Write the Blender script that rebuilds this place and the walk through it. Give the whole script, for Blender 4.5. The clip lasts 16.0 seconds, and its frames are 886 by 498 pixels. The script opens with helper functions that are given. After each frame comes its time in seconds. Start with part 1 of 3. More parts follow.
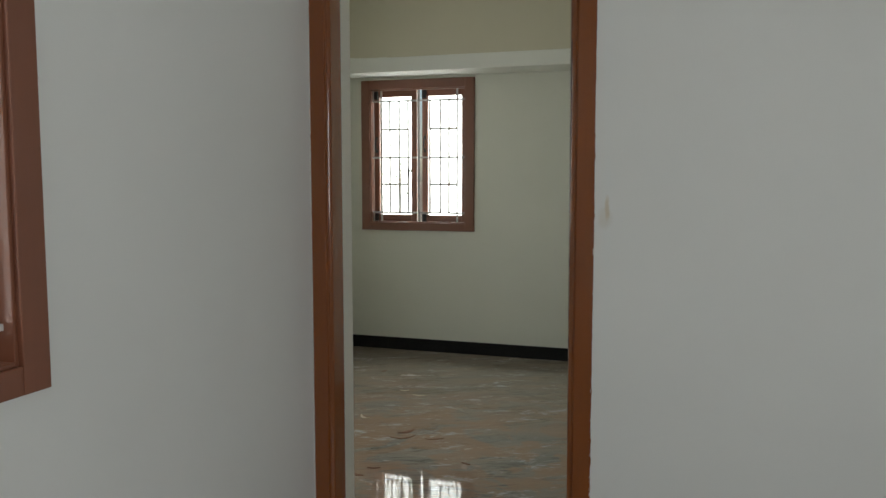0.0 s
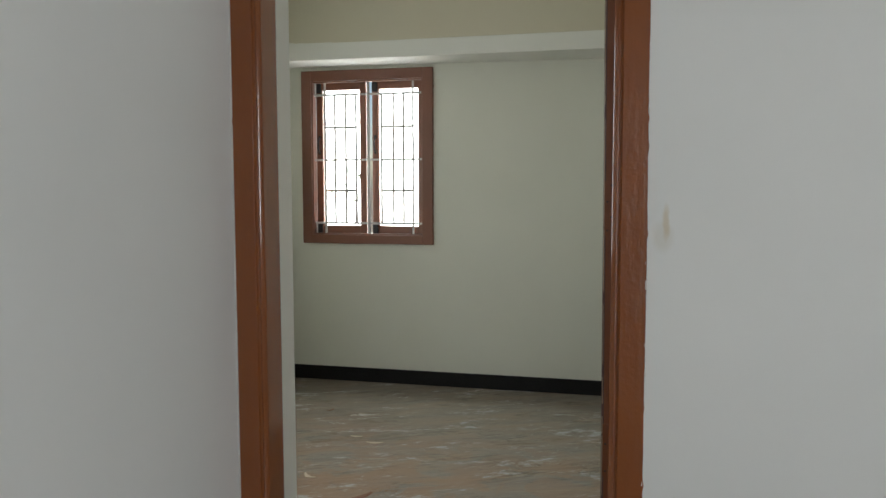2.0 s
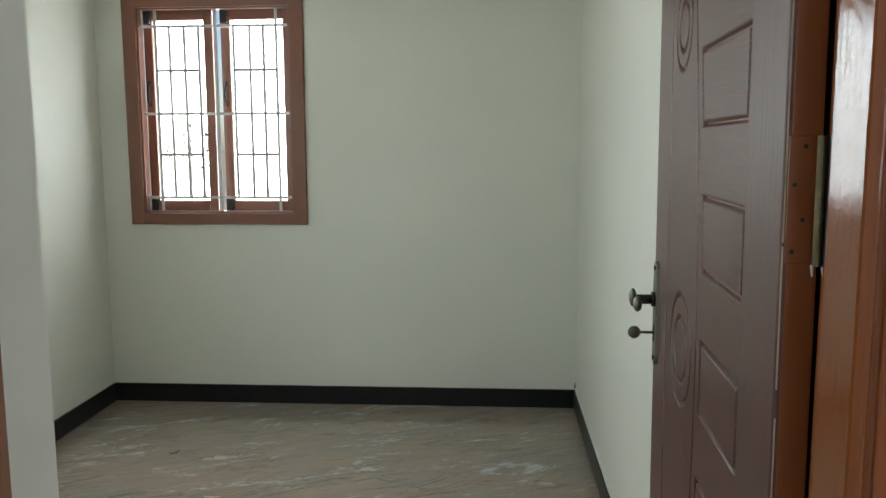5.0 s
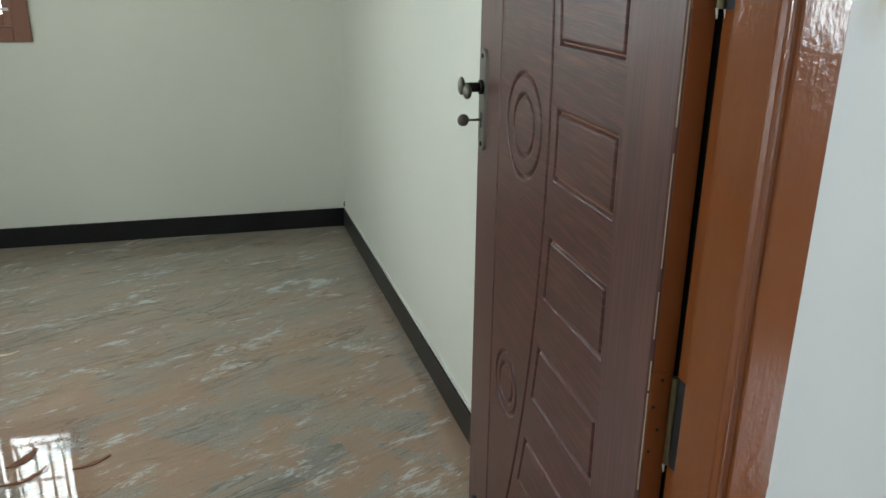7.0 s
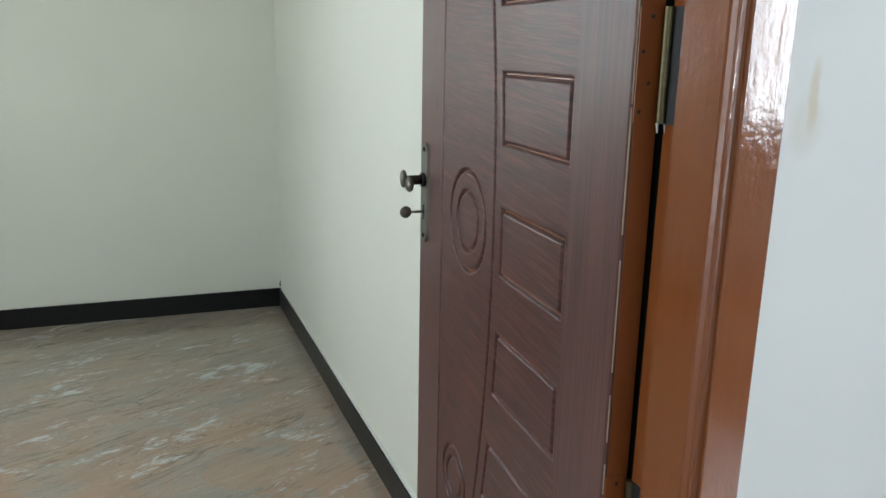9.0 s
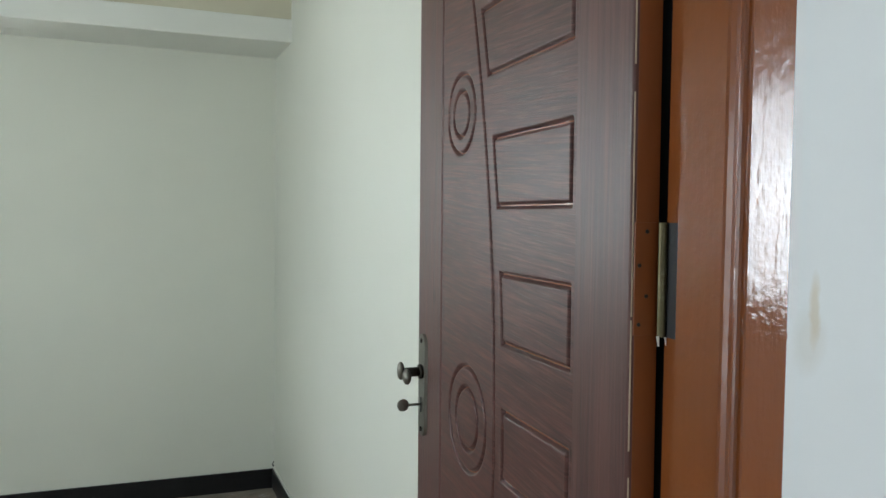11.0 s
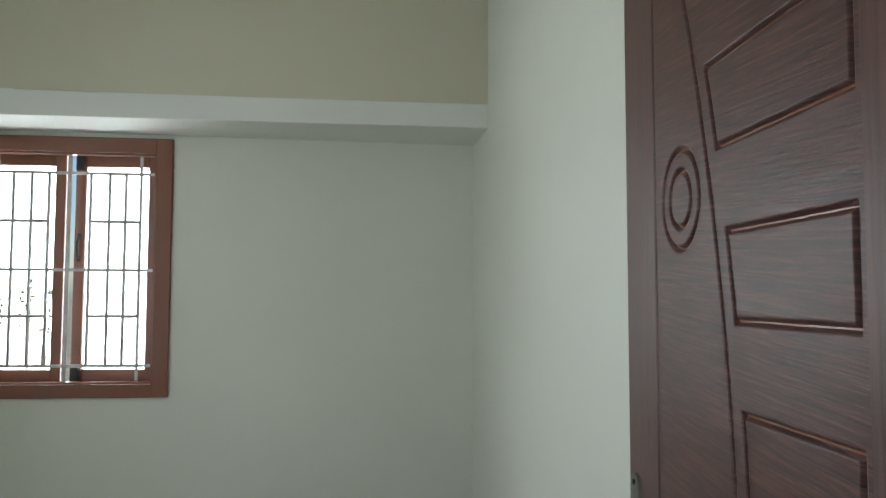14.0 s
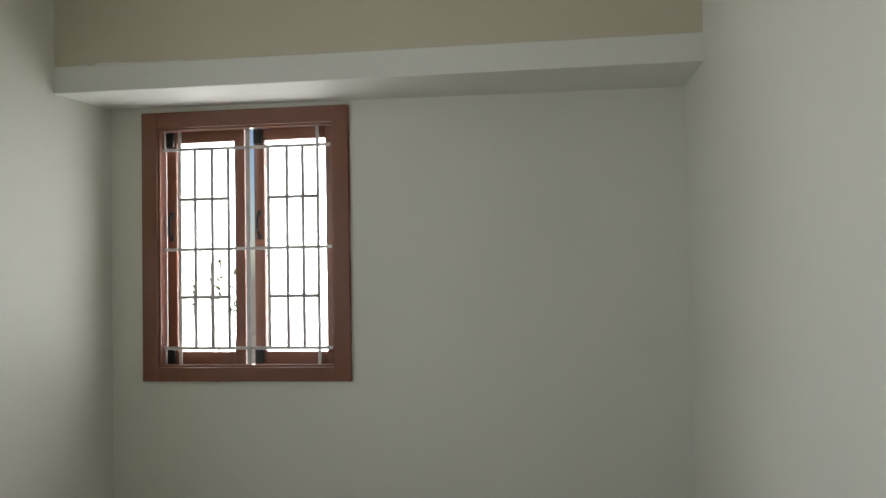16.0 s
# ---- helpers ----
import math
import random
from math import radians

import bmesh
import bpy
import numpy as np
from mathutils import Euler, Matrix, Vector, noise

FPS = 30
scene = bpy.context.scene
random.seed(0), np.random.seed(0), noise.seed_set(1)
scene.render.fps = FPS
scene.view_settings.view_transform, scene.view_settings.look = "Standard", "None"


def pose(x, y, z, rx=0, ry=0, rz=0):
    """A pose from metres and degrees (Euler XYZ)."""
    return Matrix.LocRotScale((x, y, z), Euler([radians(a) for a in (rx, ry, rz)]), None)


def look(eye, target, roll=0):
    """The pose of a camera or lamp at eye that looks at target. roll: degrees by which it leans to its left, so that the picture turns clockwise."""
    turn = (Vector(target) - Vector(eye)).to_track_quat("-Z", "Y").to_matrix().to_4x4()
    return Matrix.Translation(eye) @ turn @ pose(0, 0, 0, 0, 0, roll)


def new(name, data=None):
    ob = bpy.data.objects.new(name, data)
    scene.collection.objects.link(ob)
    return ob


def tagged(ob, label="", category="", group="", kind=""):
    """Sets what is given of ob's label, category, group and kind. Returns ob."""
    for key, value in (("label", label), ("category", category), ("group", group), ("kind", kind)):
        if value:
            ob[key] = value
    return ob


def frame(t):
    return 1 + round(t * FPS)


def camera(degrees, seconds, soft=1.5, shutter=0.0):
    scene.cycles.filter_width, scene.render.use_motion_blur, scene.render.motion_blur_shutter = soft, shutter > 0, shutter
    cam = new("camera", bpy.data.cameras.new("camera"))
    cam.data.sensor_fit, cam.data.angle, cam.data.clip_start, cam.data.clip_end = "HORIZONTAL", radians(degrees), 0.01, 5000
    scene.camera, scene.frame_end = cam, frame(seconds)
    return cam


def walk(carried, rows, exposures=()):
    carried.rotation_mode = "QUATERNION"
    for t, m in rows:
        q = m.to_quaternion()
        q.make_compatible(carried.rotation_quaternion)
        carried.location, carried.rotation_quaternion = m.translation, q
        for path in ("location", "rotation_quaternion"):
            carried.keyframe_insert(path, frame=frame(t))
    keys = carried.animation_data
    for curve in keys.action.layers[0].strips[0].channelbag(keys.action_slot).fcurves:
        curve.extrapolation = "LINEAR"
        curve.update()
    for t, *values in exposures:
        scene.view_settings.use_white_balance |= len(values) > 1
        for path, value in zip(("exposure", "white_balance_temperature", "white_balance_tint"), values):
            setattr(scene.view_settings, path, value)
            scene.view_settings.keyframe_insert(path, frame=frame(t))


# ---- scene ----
cam = camera(58.0, 16.0)
PATH = [
    (0, (0.278, 0.273, 1.335), (-0.342, 2.166, 1.156), -0.0),
    (0.5, (0.222, 0.511, 1.339), (-0.379, 2.411, 1.168), 0.1),
    (1, (0.142, 0.691, 1.331), (-0.41, 2.606, 1.171), 0.0),
    (1.5, (0.008, 0.851, 1.338), (-0.49, 2.782, 1.181), -0.2),
    (2, (-0.056, 0.987, 1.323), (-0.532, 2.922, 1.161), -0.1),
    (2.5, (-0.07, 1.185, 1.342), (-0.537, 3.122, 1.179), 0.3),
    (3, (-0.133, 1.345, 1.33), (-0.572, 3.29, 1.166), 0.2),
    (3.2, (-0.185, 1.428, 1.336), (-0.611, 3.375, 1.171), 0.0),
    (5.3, (-0.453, 2.082, 1.312), (-0.469, 4.061, 1.023), -0.2),
    (5.5, (-0.483, 2.091, 1.296), (-0.413, 4.065, 0.981), -0.2),
    (6, (-0.554, 2.027, 1.284), (-0.277, 3.965, 0.877), 0.1),
    (6.5, (-0.598, 2.026, 1.259), (-0.163, 3.907, 0.738), 0.6),
    (7, (-0.636, 2.056, 1.234), (-0.1, 3.871, 0.586), 1.0),
    (7.5, (-0.644, 2.073, 1.21), (-0.046, 3.834, 0.474), 1.9),
    (8, (-0.646, 2.074, 1.222), (-0.007, 3.832, 0.516), 1.8),
    (8.5, (-0.647, 2.077, 1.249), (0.029, 3.861, 0.65), 1.7),
    (9, (-0.651, 2.079, 1.277), (0.054, 3.888, 0.797), 1.4),
    (9.5, (-0.648, 2.088, 1.3), (0.075, 3.917, 0.936), 1.2),
    (10, (-0.643, 2.086, 1.316), (0.085, 3.932, 1.062), 1.2),
    (10.2, (-0.643, 2.085, 1.321), (0.087, 3.935, 1.108), 1.3),
    (12.3, (-0.642, 2.18, 1.361), (0.055, 4.052, 1.462), 0.2),
    (12.5, (-0.624, 2.193, 1.372), (0.025, 4.081, 1.5), 0.0),
    (13, (-0.572, 2.224, 1.397), (-0.068, 4.152, 1.572), 0.3),
    (13.5, (-0.538, 2.267, 1.387), (-0.185, 4.228, 1.557), 0.5),
    (14, (-0.553, 2.352, 1.377), (-0.329, 4.336, 1.495), 0.3),
    (14.5, (-0.572, 2.521, 1.349), (-0.47, 4.517, 1.415), -0.0),
    (15, (-0.62, 2.591, 1.345), (-0.63, 4.591, 1.361), -0.6),
    (15.5, (-0.595, 2.685, 1.346), (-0.74, 4.68, 1.363), -0.9),
    (16, (-0.542, 2.786, 1.364), (-0.804, 4.768, 1.425), -1.0),
]
EXPOSURES = ((0, -0.55, 6750, 10), (0.5, -0.36, 6720, 11), (1.5, -0.2, 6620, 12), (3, -0.13, 6600, 11), (5.5, 0.17, 6250, 9), (6, 0.18, 6250, 9), (7, 0.42, 6200, 7), (7.5, 0.92, 6100, 6), (8, 0.95, 6050, 6), (8.5, 0.68, 6050, 8), (9.5, 0.56, 6100, 9),
             (10.2, 0.4, 6000, 7), (12.5, 0.58, 6080, 9), (13.2, 0.17, 5850, 7), (14.5, -0.12, 6250, 10), (15, -0.12, 6350, 12), (15.5, -0.28, 6480, 15), (16, -0.36, 6550, 16))
walk(cam, [(t, look(eye, target, roll)) for t, eye, target, roll in PATH], EXPOSURES)

# ---- world, sun, window light ----
world = bpy.data.worlds.new("sky")
scene.world = world
world.use_nodes = True
wn = world.node_tree.nodes
wl = world.node_tree.links
sky = wn.new("ShaderNodeTexSky")
sky.sky_type = "NISHITA"
sky.sun_disc = False
sky.sun_elevation = radians(58)
sky.sun_rotation = radians(140)
wn["Background"].inputs["Strength"].default_value = 0.12
wl.new(sky.outputs["Color"], wn["Background"].inputs["Color"])

sun_data = bpy.data.lights.new("sun", "SUN")
sun_data.energy = 3.0
sun_data.angle = radians(0.5)
sun_data.color = (1.0, 0.95, 0.88)
sun = new("sun", sun_data)
sun.matrix_world = look((6, -7, 14), (0, 0, 0))


def opening_light(eye, target, width, height, watts, color):
    """Daylight that stands in an opening, seen or assumed."""
    d = bpy.data.lights.new("daylight", "AREA")
    d.shape = "RECTANGLE"
    d.size, d.size_y, d.energy, d.color = width, height, watts, color
    ob = new("daylight", d)
    ob.matrix_world = look(eye, target)
    return ob


opening_light((-1.8, 6.62, 1.5), (-1.8, 6.0, 1.5), 2.3, 2.2, 132, (0.97, 1.0, 0.98))
# fill lamp in an unseen, added left-wall opening; lifts the bedroom's right wall and door
opening_light((-2.66, 3.9, 1.5), (0, 3.9, 1.5), 1.2, 1.15, 16, (0.95, 1.0, 1.0))
opening_light((-1.46, 1.09, 1.48), (0, 1.09, 1.48), 1.3, 1.5, 20, (1.0, 1.0, 1.0))
opening_light((2.86, -0.1, 1.5), (0, -0.1, 1.5), 1.0, 1.15, 50, (0.92, 0.98, 1.0))
opening_light((0.9, -2.86, 1.05), (0.9, 0, 1.05), 1.1, 2.1, 15, (0.92, 0.98, 1.0))

# ---- materials ----


class Nodes:
    """A node material with a few short ways to wire it."""

    def __init__(self, name):
        self.mat = bpy.data.materials.new(name)
        self.mat.use_nodes = True
        self.n = self.mat.node_tree.nodes
        self.l = self.mat.node_tree.links
        self.b = self.n["Principled BSDF"]
        self.coord = self.n.new("ShaderNodeTexCoord")

    def put(self, socket, value):
        if hasattr(value, "is_output"):
            self.l.new(value, socket)
        else:
            socket.default_value = value

    def mapped(self, scale=(1, 1, 1), turn=(0, 0, 0), shift=(0, 0, 0), source=None):
        source = source or self.coord.outputs["Object"]
        if any(turn):
            r = self.n.new("ShaderNodeMapping")
            r.inputs["Rotation"].default_value = [radians(a) for a in turn]
            self.l.new(source, r.inputs["Vector"])
            source = r.outputs["Vector"]
        m = self.n.new("ShaderNodeMapping")
        m.inputs["Scale"].default_value = scale
        m.inputs["Location"].default_value = shift
        self.l.new(source, m.inputs["Vector"])
        return m.outputs["Vector"]

    def noise(self, vector, scale, detail=4, rough=0.55, warp=0.0):
        t = self.n.new("ShaderNodeTexNoise")
        t.inputs["Scale"].default_value = scale
        t.inputs["Detail"].default_value = detail
        t.inputs["Roughness"].default_value = rough
        t.inputs["Distortion"].default_value = warp
        self.l.new(vector, t.inputs["Vector"])
        return t.outputs["Fac"]

    def ramp(self, value, *stops):
        r = self.n.new("ShaderNodeValToRGB")
        els = r.color_ramp.elements
        while len(els) < len(stops):
            els.new(0.5)
        for e, (p, c) in zip(els, stops):
            e.position = p
            e.color = (c, c, c, 1) if isinstance(c, (int, float)) else (*c, 1)
        self.l.new(value, r.inputs["Fac"])
        return r.outputs["Color"]

    def mix(self, fac, a, b, mode="MIX"):
        m = self.n.new("ShaderNodeMix")
        m.data_type, m.blend_type = "RGBA", mode
        for s, v in ((m.inputs[0], fac), (m.inputs[6], a), (m.inputs[7], b)):
            self.put(s, (*v, 1) if isinstance(v, tuple) and len(v) == 3 else v)
        return m.outputs[2]

    def math(self, op, a, b=0.0, clamp=False):
        m = self.n.new("ShaderNodeMath")
        m.operation, m.use_clamp = op, clamp
        self.put(m.inputs[0], a)
        self.put(m.inputs[1], b)
        return m.outputs[0]

    def axis(self, vector, i):
        s = self.n.new("ShaderNodeSeparateXYZ")
        self.l.new(vector, s.inputs[0])
        return s.outputs[i]

    def bump(self, height, strength, distance):
        b = self.n.new("ShaderNodeBump")
        b.inputs["Strength"].default_value = strength
        b.inputs["Distance"].default_value = distance
        self.l.new(height, b.inputs["Height"])
        self.l.new(b.outputs["Normal"], self.b.inputs["Normal"])

    def done(self, color, rough, metal=0.0, **more):
        self.put(self.b.inputs["Base Color"], (*color, 1) if isinstance(color, tuple) else color)
        self.put(self.b.inputs["Roughness"], rough)
        self.b.inputs["Metallic"].default_value = metal
        for k, v in more.items():
            self.put(self.b.inputs[k.replace("_", " ")], v)
        return self.mat


def wall_paint(name, color, stain=False):
    m = Nodes(name)
    v = m.mapped()
    blot = m.noise(v, 1.3, 3)
    roller = m.noise(v, 180, 3)
    trowel = m.noise(m.mapped((1, 1, 0.6)), 7, 3)
    tone = m.ramp(blot, (0.3, tuple(c * 0.955 for c in color)), (0.7, color))
    scuff = m.ramp(m.noise(v, 5.5, 6, 0.7), (0.66, 0.0), (0.8, 0.22))
    tone = m.mix(scuff, tone, tuple(c * 0.86 for c in color))
    if stain:
        x, z = m.axis(v, 0), m.axis(v, 2)
        wob = m.math("MULTIPLY", m.math("SUBTRACT", m.noise(v, 30, 3), 0.5), 0.016)
        # a damp drip beside the door frame: a wide pale skirt and a narrow ochre streak
        for cx, cz, wx, wz, c, k in ((-0.009, 1.212, 0.026, 0.040, (0.64, 0.61, 0.53), 0.4), (-0.002, 1.242, 0.009, 0.044, (0.60, 0.50, 0.33), 0.55)):
            dx = m.math("DIVIDE", m.math("SUBTRACT", m.math("ADD", x, wob), cx), wx)
            dz = m.math("DIVIDE", m.math("SUBTRACT", z, cz), wz)
            r = m.math("SQRT", m.math("ADD", m.math("MULTIPLY", dx, dx), m.math("MULTIPLY", dz, dz)))
            tone = m.mix(m.ramp(r, (0.45, k), (1.0, 0.0)), tone, c)
    h = m.math("ADD", m.math("MULTIPLY", roller, 0.15), trowel)
    m.bump(h, 0.25, 0.003)
    return m.done(tone, 0.55)


def enamel(name, color, rough=0.16, wave=0.3):
    """Brushed-on gloss paint over wood, with runs, brush strokes and rubbed edges."""
    m = Nodes(name)
    v = m.mapped()
    strokes = m.noise(m.mapped((1, 1, 0.06)), 130, 4, 0.6)
    runs = m.noise(m.mapped((1, 1, 0.35)), 28, 4, 0.6)
    blot = m.noise(v, 3, 4)
    tone = m.ramp(blot, (0.25, tuple(c * 0.9 for c in color)), (0.75, color))
    tone = m.mix(m.ramp(strokes, (0.45, 0.0), (0.8, 0.25)), tone, tuple(c * 0.75 for c in color))
    chips = m.ramp(m.noise(v, 90, 3, 0.6), (0.79, 0.0), (0.80, 0.5))
    tone = m.mix(chips, tone, tuple(min(1, c * 1.9 + 0.05) for c in color))
    peel = m.noise(m.mapped((1, 1, 0.9)), 90, 2, 0.5)
    m.bump(m.math("ADD", m.math("ADD", m.math("MULTIPLY", strokes, 0.4), runs), m.math("MULTIPLY", peel, 0.6)), wave, 0.0025)
    r = m.ramp(m.noise(v, 9, 4), (0.35, rough), (0.7, rough + 0.14))
    return m.done(tone, r, Coat_Weight=0.25, Coat_Roughness=0.08)


def door_laminate():
    """Dark reddish-brown wood-print skin: upright grain on the stiles, level grain between them."""
    m = Nodes("door_laminate")
    v = m.mapped()
    u = m.axis(v, 0)
    level = m.noise(m.mapped((2.2, 1, 46), (0, 4, 0)), 3.0, 6, 0.62, 0.25)
    fine = m.noise(m.mapped((3, 1, 105), (0, 4, 0)), 3.0, 5, 0.68, 0.2)
    upright = m.noise(m.mapped((38, 1, 1.3)), 2.6, 7, 0.66, 0.35)
    stile = m.math("LESS_THAN", u, 0.128)
    edge = m.math("GREATER_THAN", u, 0.660)
    side = m.math("ADD", stile, edge, True)
    soft = m.math("ADD", m.math("MULTIPLY", m.math("SUBTRACT", upright, 0.5), 0.75), 0.52)
    grain = m.mix(side, m.mix(0.5, level, fine), soft)
    tone = m.ramp(grain, (0.36, (0.026, 0.008, 0.007)), (0.49, (0.076, 0.024, 0.020)), (0.61, (0.160, 0.060, 0.048)))
    tone = m.mix(m.math("MULTIPLY", side, 0.38), tone, (0.120, 0.068, 0.064))
    pore = m.ramp(m.noise(m.mapped((4, 1, 260), (0, 4, 0)), 3.0, 4, 0.6, 0.3), (0.58, 0.0), (0.66, 0.55))
    tone = m.mix(m.math("MULTIPLY", pore, m.math("SUBTRACT", 1.0, side)), tone, (0.20, 0.12, 0.11))
    smudge = m.ramp(m.noise(m.mapped((1, 1, 0.7)), 5, 5, 0.7), (0.58, 0.0), (0.72, 0.35))
    tone = m.mix(smudge, tone, (0.07, 0.03, 0.028))
    z = m.axis(v, 2)
    wob = m.math("MULTIPLY", m.math("SUBTRACT", m.noise(v, 60, 3), 0.5), 0.012)
    for cu, cz, wu, wz in ((0.646, 1.155, 0.014, 0.034), (0.649, 1.088, 0.012, 0.022), (0.700, 1.180, 0.010, 0.018), (0.755, 0.125, 0.022, 0.05)):
        du = m.math("DIVIDE", m.math("SUBTRACT", m.math("ADD", u, wob), cu), wu)
        dz = m.math("DIVIDE", m.math("SUBTRACT", z, cz), wz)
        r = m.math("SQRT", m.math("ADD", m.math("MULTIPLY", du, du), m.math("MULTIPLY", dz, dz)))
        tone = m.mix(m.ramp(r, (0.5, 0.55), (1.0, 0.0)), tone, (0.035, 0.012, 0.012))
    scratch = m.ramp(m.noise(m.mapped((1, 1, 2.5), (0, 25, 0)), 38, 6, 0.75, 0.5), (0.70, 0.0), (0.76, 0.45))
    tone = m.mix(scratch, tone, (0.34, 0.24, 0.21))
    dust = m.ramp(m.noise(m.mapped((1, 1, 1), (0, 0, 0), (3, 1, 2)), 2.2, 4), (0.4, 0.0), (0.75, 0.08))
    tone = m.mix(dust, tone, (0.22, 0.17, 0.16))
    m.bump(grain, 0.5, 0.0014)
    return m.done(tone, m.ramp(grain, (0.3, 0.27), (0.7, 0.42)), Specular_IOR_Level=0.45)


def granite_floor():
    """Polished tan and grey granite with slanting streaks, under a film of brown dust."""
    m = Nodes("granite_floor")
    turn = (0, 0, STREAK)
    place = m.mapped()
    flow = m.noise(m.mapped((0.8, 3.2, 1), turn), 1.9, 9, 0.68, 0.5)
    streak = m.noise(m.mapped((1.0, 5.0, 1), turn, (4, 1, 0)), 6.0, 10, 0.80, 0.9)
    line = m.noise(m.mapped((0.9, 5.0, 1), turn, (9, 5, 0)), 2.0, 8, 0.62, 1.1)
    where = m.noise(m.mapped((1, 2, 1), turn, (1, 8, 0)), 2.3, 3)
    fleck = m.noise(m.mapped((3.2, 13, 1), turn, (2, 7, 0)), 3.2, 10, 0.82, 1.2)
    speck = m.noise(place, 200, 2, 0.6)
    tone = m.ramp(flow, (0.36, (0.250, 0.245, 0.235)), (0.50, (0.330, 0.300, 0.262)), (0.64, (0.39, 0.312, 0.240)))
    tone = m.mix(m.ramp(streak, (0.36, 0.75), (0.45, 0.0)), tone, (0.125, 0.115, 0.105))
    tone = m.mix(m.ramp(streak, (0.54, 0.0), (0.63, 0.65)), tone, (0.48, 0.475, 0.46))
    ridge = m.ramp(m.math("ABSOLUTE", m.math("SUBTRACT", line, 0.5)), (0.0, 1.0), (0.026, 0.0))
    tone = m.mix(m.math("MULTIPLY", ridge, m.ramp(where, (0.47, 0.0), (0.60, 0.95))), tone, (0.06, 0.062, 0.06))
    scar = m.noise(m.mapped((2.0, 15, 1), turn, (3, 3, 0)), 4.2, 10, 0.80, 0.9)
    dark = m.ramp(scar, (0.345, 0.9), (0.41, 0.0))
    tone = m.mix(m.ramp(speck, (0.36, 0.42), (0.56, 0.0)), tone, (0.12, 0.10, 0.08))
    near = m.ramp(m.math("DIVIDE", m.axis(place, 1), 10.0), (0.40, 1.0), (0.53, 0.0))
    film = m.noise(place, 1.1, 4, 0.6, 0.4)
    drift = m.noise(m.mapped((0.8, 1.3, 1), turn, (5, 2, 0)), 1.7, 10, 0.72, 0.6)
    patch = m.mix(near, m.ramp(drift, (0.54, 0.0), (0.74, 0.45)), m.ramp(drift, (0.46, 0.0), (0.545, 0.82)))
    haze = m.ramp(film, (0.35, 0.08), (0.7, 0.28))
    haze = m.mix(near, m.math("ADD", haze, 0.24), haze)
    tone = m.mix(haze, tone, (0.385, 0.310, 0.235))
    spill = m.noise(m.mapped((1, 1.25, 1), (0, 0, 0), (2.3, 4.1, 0)), 2.9, 8, 0.60, 1.1)
    ragged = m.math("ADD", spill, m.math("MULTIPLY", m.math("SUBTRACT", streak, 0.5), 0.22))
    patch = m.mix(near, patch, m.ramp(ragged, (0.470, 0.0), (0.490, 0.5), (0.59, 0.75)))
    tone = m.mix(patch, tone, (0.395, 0.250, 0.165))
    tone = m.mix(m.math("MULTIPLY", dark, 0.9), tone, (0.075, 0.075, 0.075))
    cluster = m.noise(m.mapped((1.2, 2.6, 1), turn, (6, 6, 0)), 2.4, 5, 0.7, 0.5)
    chalk = m.math("ADD", fleck, m.math("MULTIPLY", m.math("SUBTRACT", cluster, 0.5), 0.9))
    tone = m.mix(m.ramp(chalk, (0.60, 0.0), (0.655, 0.75)), tone, (0.58, 0.575, 0.56))
    polish = m.mix(near, (0.13, 0.13, 0.13), m.ramp(film, (0.35, 0.015), (0.7, 0.04)))
    rough = m.mix(m.ramp(drift, (0.57, 0.0), (0.66, 0.8)), polish, (0.38, 0.38, 0.38))
    m.bump(m.math("ADD", m.math("MULTIPLY", patch, 0.25), m.math("MULTIPLY", m.noise(place, 3.5, 2), 0.8)), 0.03, 0.0015)
    return m.done(tone, rough, Specular_IOR_Level=0.5)


def black_granite():
    m = Nodes("black_granite")
    v = m.mapped()
    s = m.noise(v, 350, 2)
    d = m.noise(m.mapped((1, 1, 3)), 6, 5, 0.65)
    tone = m.ramp(s, (0.45, (0.008, 0.008, 0.009)), (0.75, (0.030, 0.029, 0.027)))
    tone = m.mix(m.ramp(d, (0.5, 0.0), (0.85, 0.03)), tone, (0.05, 0.045, 0.035))
    return m.done(tone, 0.32, Specular_IOR_Level=0.25)


def metal(name, color, rough, worn=(0.5, 0.5, 0.5)):
    m = Nodes(name)
    v = m.mapped()
    n = m.noise(v, 60, 5, 0.65)
    tone = m.mix(m.ramp(n, (0.55, 0.0), (0.75, 0.6)), color, worn)
    m.bump(n, 0.1, 0.0008)
    return m.done(tone, m.ramp(n, (0.3, rough), (0.7, rough + 0.15)), 1.0)


def plain(name, color, rough, spread=0.8, scale=20, **more):
    m = Nodes(name)
    n = m.noise(m.mapped(), scale, 4)
    tone = m.ramp(n, (0.3, tuple(c * spread for c in color)), (0.7, color))
    m.bump(n, 0.15, 0.001)
    return m.done(tone, rough, **more)


def clear_glass():
    m = Nodes("window_glass")
    return m.done((0.97, 1.0, 0.99), 0.0, Transmission_Weight=1.0, IOR=1.45)


STREAK = -25
HALL_PAINT = wall_paint("hall_paint", (0.79, 0.81, 0.80), True)
ROOM_PAINT = wall_paint("bedroom_paint", (0.78, 0.79, 0.71))
BAND_PAINT = wall_paint("shelf_paint", (0.80, 0.81, 0.765))
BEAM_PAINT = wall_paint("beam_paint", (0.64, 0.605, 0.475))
CEILING_PAINT = wall_paint("ceiling_paint", (0.82, 0.82, 0.80))
OUTER_PAINT = wall_paint("outer_paint", (0.70, 0.66, 0.55))
FRAME_PAINT = enamel("door_frame_enamel", (0.25, 0.074, 0.018), 0.09, 0.34)
SASH_PAINT = enamel("window_enamel", (0.235, 0.088, 0.050), 0.3, 0.06)
